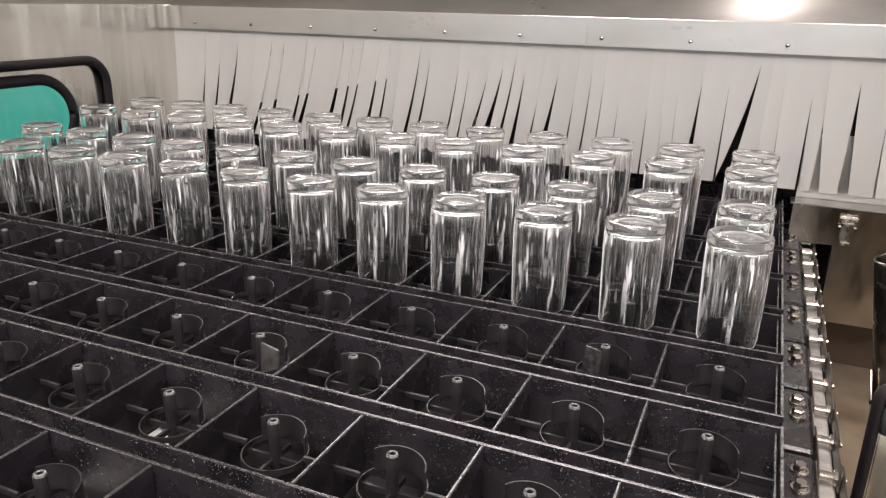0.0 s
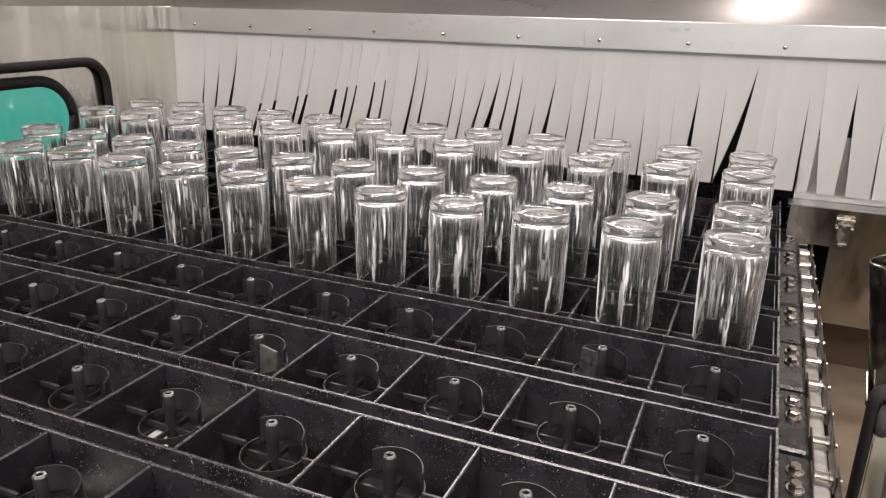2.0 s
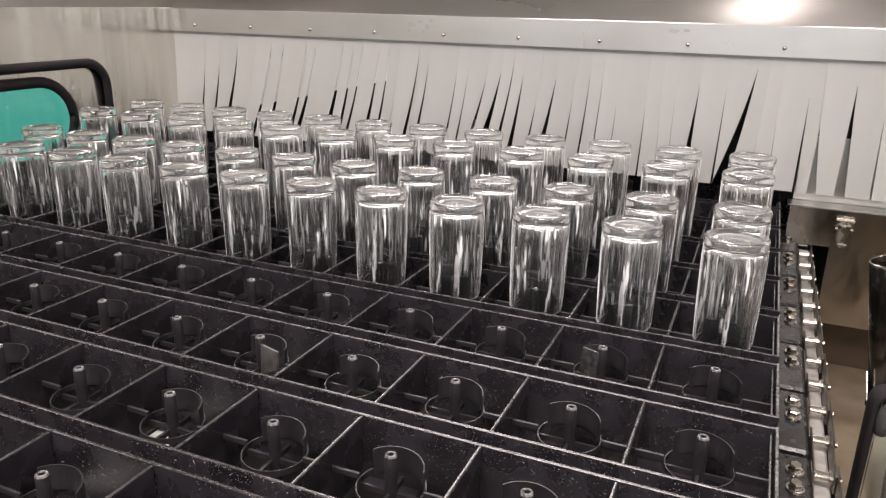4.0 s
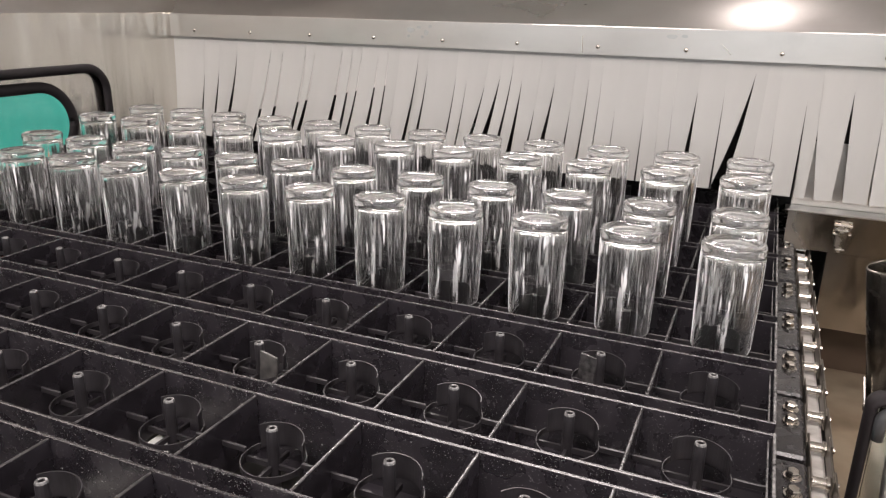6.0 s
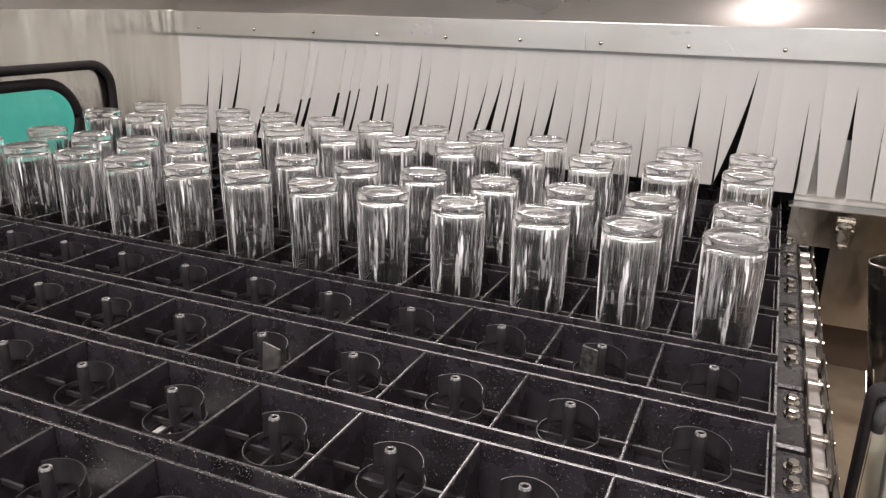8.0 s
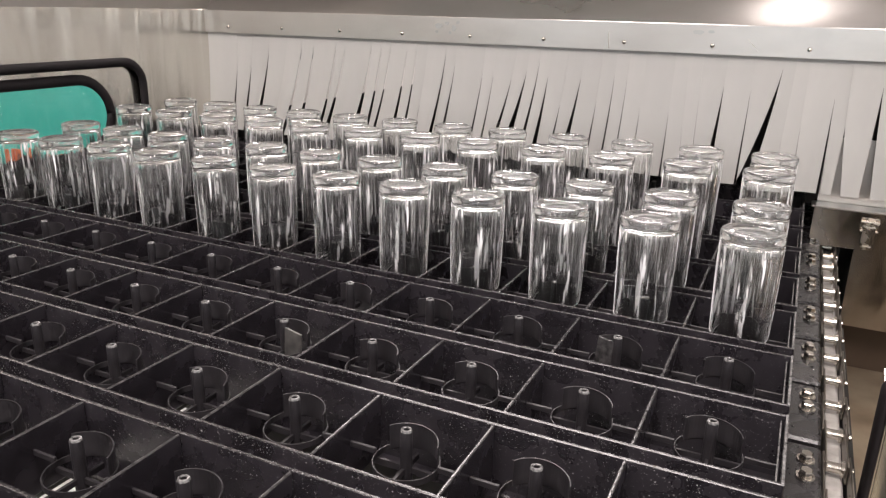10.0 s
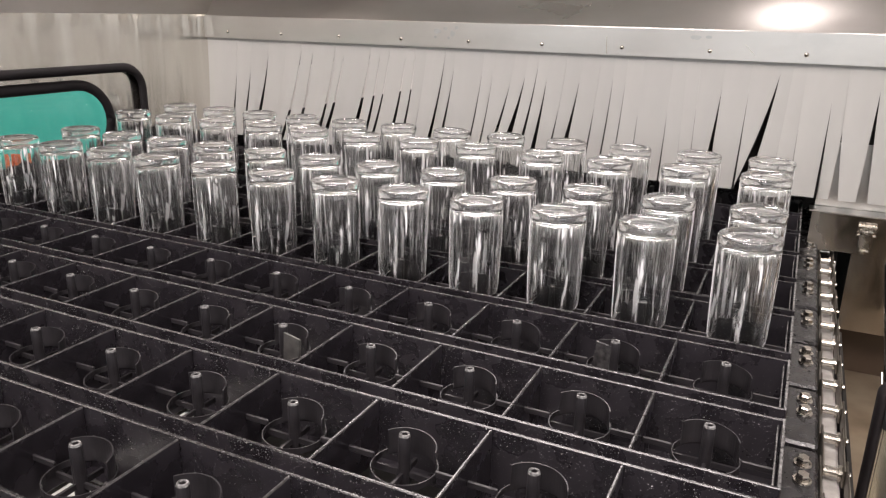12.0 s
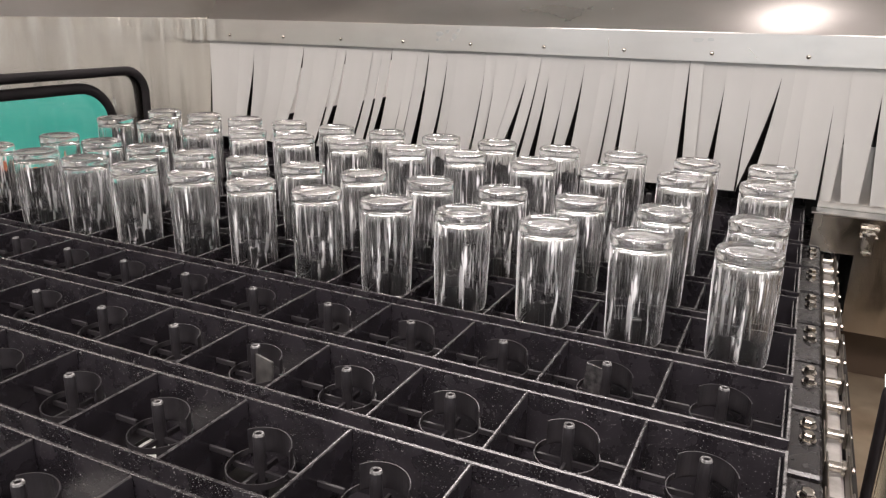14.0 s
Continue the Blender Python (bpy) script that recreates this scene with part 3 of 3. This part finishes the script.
def arc_wall(bm, cx, cy, r, a0, a1, z0, z1, t=0.0011, n=14, drop=0.0):
    inner, outer = [], []
    for i in range(n + 1):
        a = radians(a0 + (a1 - a0) * i / n)
        top = z1 - drop * (i / n) ** 2
        for lst, rr in ((inner, r - t / 2), (outer, r + t / 2)):
            lst.append((bm.verts.new((cx + rr * math.cos(a), cy + rr * math.sin(a), z0)), bm.verts.new((cx + rr * math.cos(a), cy + rr * math.sin(a), top))))
    for i in range(n):
        for lst in (inner, outer):
            bm.faces.new((lst[i][0], lst[i + 1][0], lst[i + 1][1], lst[i][1]))
        bm.faces.new((inner[i][1], inner[i + 1][1], outer[i + 1][1], outer[i][1]))
    for i in (0, n):
        bm.faces.new((inner[i][0], inner[i][1], outer[i][1], outer[i][0]))


def holder_mesh():
    """Hollow pin with two curved fins on a cross bar; origin at the pin's top."""
    bm = bmesh.new()
    lathe(bm, ((0.0022, -0.004), (0.0022, 0.0), (0.0028, 0.0008), (0.0040, 0.0004), (0.0046, -0.001), (0.0050, -0.055), (0.0, -0.055)), 14)
    lathe(bm, ((0.0, -0.004), (0.0022, -0.004)), 14)
    low = REST - PIN_TOP
    arc_wall(bm, 0.0, 0.0, 0.0236, 150, 12, low - 0.006, -0.0085, t=0.0010, n=18, drop=0.003)
    arc_wall(bm, 0.0, 0.0, 0.0252, 0, 360, low - 0.008, low - 0.003, t=0.0009, n=28)
    box(bm, -0.0485, -0.0256, -0.0012, 0.0012, low - 0.005, low, bevel=0.0005)
    box(bm, 0.0256, 0.0485, -0.0012, 0.0012, low - 0.005, low, bevel=0.0005)
    box(bm, -0.0256, 0.0256, -0.0012, 0.0012, low - 0.012, low - 0.0075)
    box(bm, -0.0012, 0.0012, -0.040, 0.019, low - 0.012, low - 0.0075)
    me = mesh_of("glass_holder", bm, HOLDER_BLACK)
    # pin top paled for its ring of highlight
    me.materials.append(GLINT_EDGE)
    for f in me.polygons:
        f.material_index = 1 if f.normal.z > 0.3 and f.center.z > -0.0012 and f.center.x ** 2 + f.center.y ** 2 < 0.00004 else 0
    return me


def end_strip_mesh():
    d = B - GAP
    bm = bmesh.new()
    box(bm, 0.0004, 0.0026, -d + 0.001, -0.001, -0.0004, 0.0010, bevel=0.0004)
    box(bm, -0.0030, -0.0016, -d + 0.004, -0.004, -0.010, -0.004, bevel=0.0004)
    return mesh_of("end_strip", bm, GLINT_EDGE)


def block_mesh():
    bm = bmesh.new()
    box(bm, 0.0045, 0.0335, -B + 0.004, -0.004, -0.068, -0.048, bevel=0.0025)
    return mesh_of("mount_block", bm, BLOCK_BLACK)


def hexbolt_mesh():
    bm = bmesh.new()
    lathe(bm, ((0.0, 0.0072), (0.0044, 0.0072), (0.0055, 0.0060), (0.0055, 0.0016)), 6)
    lathe(bm, ((0.0055, 0.0016), (0.0072, 0.0015), (0.0074, 0.0)), 14)
    return mesh_of("bolt", bm, CHROME)


def link_mesh(outer):
    off = 0.0022 if outer else 0.0
    bm = bmesh.new()
    for xx in (0.0300 - off, 0.0470 + off):
        box(bm, xx, xx + 0.0018, -0.009, B / 2 + 0.009, -0.046, -0.028, bevel=0.0008)
    return mesh_of("chain_plate", bm, STEEL_DARK)


def roller_mesh():
    bm = bmesh.new()
    rod(bm, (0.0320, 0, -0.037), (0.0468, 0, -0.037), 0.0046, 16)
    rod(bm, (0.0265, 0, -0.037), (0.0535, 0, -0.037), 0.0028, 10)
    rod(bm, (0.0435, 0, -0.037), (0.0462, 0, -0.037), 0.0070, 16)
    return mesh_of("roller", bm, CHROME, False)


def beads_mesh(seed):
    """A scatter of low water beads on a block's top."""
    rnd = random.Random(seed)
    bm = bmesh.new()
    for _ in range(26):
        size = rnd.uniform(0.0005, 0.0016)
        near = rnd.random() < 0.6
        x = rnd.gauss(0.0235, 0.004) if near else rnd.uniform(0.008, 0.031)
        y = rnd.gauss(-0.046, 0.017) if near else rnd.uniform(-B + 0.009, -0.009)
        x, y = min(0.031, max(0.008, x)), min(-0.009, max(-B + 0.009, y))
        m = Matrix.LocRotScale((x, y, -0.0479), None, (size, size * rnd.uniform(0.8, 1.5), size * 0.55))
        bmesh.ops.create_icosphere(bm, subdivisions=1, radius=1.0, matrix=m)
    return mesh_of("water_bead", bm, WATER, True)


BEADS = [beads_mesh(q) for q in (1, 2, 3)]
END_STRIP = end_strip_mesh()
TRAY, DIVIDER, HOLDER, BLOCK, HEXBOLT, ROLLER = tray_mesh(), divider_mesh(), holder_mesh(), block_mesh(), hexbolt_mesh(), roller_mesh()
LINKS = (link_mesh(True), link_mesh(False))
for r in ROWS:
    tray = part("tray", TRAY, None, belt, at=(0, B * r, 0))
    for i in range(1, COLS):
        part("divider", DIVIDER, None, tray, at=(-A * i, 0, 0))
    for i in range(COLS):
        part("glass_holder", HOLDER, None, tray, at=pose(-A * (i + 0.5), PIN_Y - B, PIN_TOP))
    part("end_strip", END_STRIP, None, tray, "added pale strip for the wet shine along the tray end")
    block = part("mount_block", BLOCK, None, belt, at=(0, B * r + 0.052, 0))
    for dy in (-0.030, -0.056):
        part("bolt", HEXBOLT, None, block, at=pose(0.0215, dy, -0.048, 4, 0, 25 * r))
    if -1 <= r <= 5:
        tagged(part("water_bead", BEADS[r % 3], None, block, "clear water beads"), kind="stuff")
    for h in range(2):
        part("chain_plate", LINKS[(2 * r + h) % 2], None, belt, at=(0.0085, B * (r - 1 + h / 2), -0.033))
        part("roller", ROLLER, None, belt, at=(0.0085, B * (r - 1 + h / 2), -0.033))

# two plates added on holders, paler to paint the reflection of wet fins
for i, r, x0, x1, mat in ((4, 1, 0.004, 0.027, GREY_FIN), (1, 2, -0.019, -0.002, SCUFF_SHEEN)):
    part("fin_plate", boxes((x0, x1, -0.0012, 0.0012, -0.03, 0.001), bevel=0.0004), mat, belt, "added grey plate for a wet fin's reflection", at=pose(-A * (i + 0.5), B * (r - 1) + PIN_Y - 0.003, 0.0, 0, 4, -12))


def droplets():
    """Small pale specks painted for the glints of water drops on the tray walls."""
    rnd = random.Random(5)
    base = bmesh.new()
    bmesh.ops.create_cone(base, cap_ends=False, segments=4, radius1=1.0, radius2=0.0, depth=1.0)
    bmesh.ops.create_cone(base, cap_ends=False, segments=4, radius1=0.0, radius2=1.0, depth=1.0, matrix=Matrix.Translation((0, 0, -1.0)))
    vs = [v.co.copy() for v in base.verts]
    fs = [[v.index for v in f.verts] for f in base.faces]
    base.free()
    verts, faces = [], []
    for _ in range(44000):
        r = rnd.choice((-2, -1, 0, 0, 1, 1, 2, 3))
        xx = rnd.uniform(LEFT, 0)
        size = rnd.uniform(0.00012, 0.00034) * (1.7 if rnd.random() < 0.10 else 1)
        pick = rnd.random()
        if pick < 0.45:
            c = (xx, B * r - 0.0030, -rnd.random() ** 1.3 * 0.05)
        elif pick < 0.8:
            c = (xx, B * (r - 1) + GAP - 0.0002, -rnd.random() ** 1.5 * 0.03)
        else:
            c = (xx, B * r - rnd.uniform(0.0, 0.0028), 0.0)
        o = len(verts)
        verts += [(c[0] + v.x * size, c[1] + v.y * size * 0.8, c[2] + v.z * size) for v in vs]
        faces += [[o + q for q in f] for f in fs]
    me = bpy.data.meshes.new("drop_glints")
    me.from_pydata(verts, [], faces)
    me.materials.append(GLINT)
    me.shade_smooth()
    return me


tagged(part("drop_glints", droplets(), None, belt, "tiny pale specks painted for glints on water drops"), kind="stuff")

# white guide rails under the belt
for gx in (-0.497, -0.93):
    structure("guide_rail", boxes((gx - 0.015, gx + 0.015, -0.75, 1.9, -0.09, -0.066), bevel=0.003), WHITE_PLASTIC, "white plastic guide rail under the belt", "rail")
structure("chain_guide", boxes((0.0405, 0.0555, -0.75, 0.84, -0.105, -0.081), bevel=0.002), DIRTY_WHITE, "greyed plastic slide rail under the chain", "rail")

# ---- glasses ----


def glass_meshes(h, seed):
    """An upturned tumbler with ten soft sides, as the meshes of its wall and of its thick round base: rim at z = 0, base at the top."""
    seg, sides = 80, 10
    rnd = random.Random(seed)
    waves = [(rnd.choice((2, 3, 5, 7)), rnd.uniform(0, 6.3), rnd.uniform(-1.4, 1.4), rnd.uniform(0.002, 0.006)) for _ in range(4)]
    rim = [(0.0291, 0.0016), (0.0286, 0.0), (0.0275, 0.0), (0.0268, 0.0016)]
    inner = [(0.0262, 0.010), (0.0261, 0.16 * h), (0.0261, 0.30 * h), (0.0262, 0.45 * h), (0.0264, 0.60 * h), (0.0266, 0.72 * h), (0.0268, h - 0.024), (0.0266, h - 0.0165), (0.0258, h - 0.0140), (0.0235, h - 0.0118), (0.013, h - 0.0098), (0.0, h - 0.0090)]
    outer = [(0.0, h - 0.0020), (0.015, h - 0.0020), (0.0235, h - 0.0018), (0.0255, h - 0.0005), (0.0280, h), (0.0302, h - 0.0012), (0.0312, h - 0.0034), (0.0314, h - 0.0066), (0.0309, h - 0.0094), (0.0311, h - 0.0125), (0.0314, h - 0.020), (0.0313, 0.62 * h), (0.0306, 0.3 * h), (0.0298, 0.008)]
    profile = rim + inner + outer
    flats = len(profile) - 5
    bm = bmesh.new()

    def shape(k, a):
        if k >= flats:
            b = (a % (2 * math.pi / sides)) - math.pi / sides
            return 1 + 0.75 * (math.cos(math.pi / sides) / math.cos(b) - 1) * (1.0 if k < len(profile) - 1 else 0.6)
        if len(rim) <= k <= len(rim) + 6:
            return 1 + sum(g * math.sin(m * a + ph + tw * k) for m, ph, tw, g in waves)
        return 1.0

    lathe(bm, profile, seg, shape)
    bm.verts.ensure_lookup_table()
    n = len(bm.verts)
    for i in range(seg):
        j = (i + 1) % seg
        bm.faces.new((bm.verts[n - seg + i], bm.verts[n - seg + j], bm.verts[j], bm.verts[i]))
    bmesh.ops.recalc_face_normals(bm, faces=bm.faces)
    bm.normal_update()
    bm.verts.index_update()
    made = []
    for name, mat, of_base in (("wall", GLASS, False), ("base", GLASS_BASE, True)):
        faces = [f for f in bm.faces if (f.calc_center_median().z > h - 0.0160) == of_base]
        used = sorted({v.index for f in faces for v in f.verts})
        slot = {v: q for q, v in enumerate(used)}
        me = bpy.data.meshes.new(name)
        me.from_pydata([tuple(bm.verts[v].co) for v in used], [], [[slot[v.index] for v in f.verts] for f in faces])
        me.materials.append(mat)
        me.materials.append(GLASS_RIM)
        for f in me.polygons:
            f.material_index = 1 if f.center.z < 0.0017 else 0
        me.shade_smooth()
        me.normals_split_custom_set_from_vertices([tuple(bm.verts[v].normal) for v in used])
        made.append(me)
    bm.free()
    return made


SHORT, TALL = [glass_meshes(0.1135, q) for q in (4, 9, 17)], [glass_meshes(0.1305, q) for q in (6, 12)]
rnd = random.Random(3)
glasses = []
for r in (3, 4, 5, 6):
    for i in range(COLS):
        ob = tagged(new("drinking_glass"), "upturned clear straight tumbler on the tray" if r < 5 else "upturned taller clear tumbler on the tray", "glass", "glasses on the belt")
        wall, base = rnd.choice(SHORT if r < 5 else TALL)
        part("wall", wall, None, ob)
        part("base", base, None, ob, "thick round glass base")
        shove = 0.0045 if r == 3 and 4 <= i <= 7 else 0.0    # pushed against the pin
        glasses.append((ob, pose(-A * (i + 0.5) + shove + rnd.uniform(-0.0015, 0.0015), B * (r - 1) + PIN_Y + rnd.uniform(-0.0015, 0.0015), REST, rnd.uniform(-0.6, 0.6), rnd.uniform(-0.6, 0.6), rnd.uniform(0, 360))))

# ---- what moves ----


def motions():
    """The belt stands still and then carries its glasses out of the washer."""
    steps = ((0, 0.0), (13.6, 0.0), (13.7, 0.011), (13.8, 0.0225), (13.9, 0.036), (14.0, 0.048))
    walk(belt, [(t, pose(0, -d, 0)) for t, d in steps])
    for ob, m in glasses:
        walk(ob, [(t, Matrix.Translation((0, -d, 0)) @ m) for t, d in steps])
    swing = random.Random(21)
    for ob in strips:
        m = ob.matrix_basis.copy()
        if m.translation.x > -0.15:
            continue
        ry, rx = swing.uniform(-1.7, 1.5), swing.uniform(-2.5, 0.5)
        walk(ob, [(0, m), (13.6, m), (13.8, m @ pose(0, 0, 0, 0.4 * rx, 0.4 * ry, 0)), (14.0, m @ pose(0, 0, 0, rx, ry, 0))])


motions()
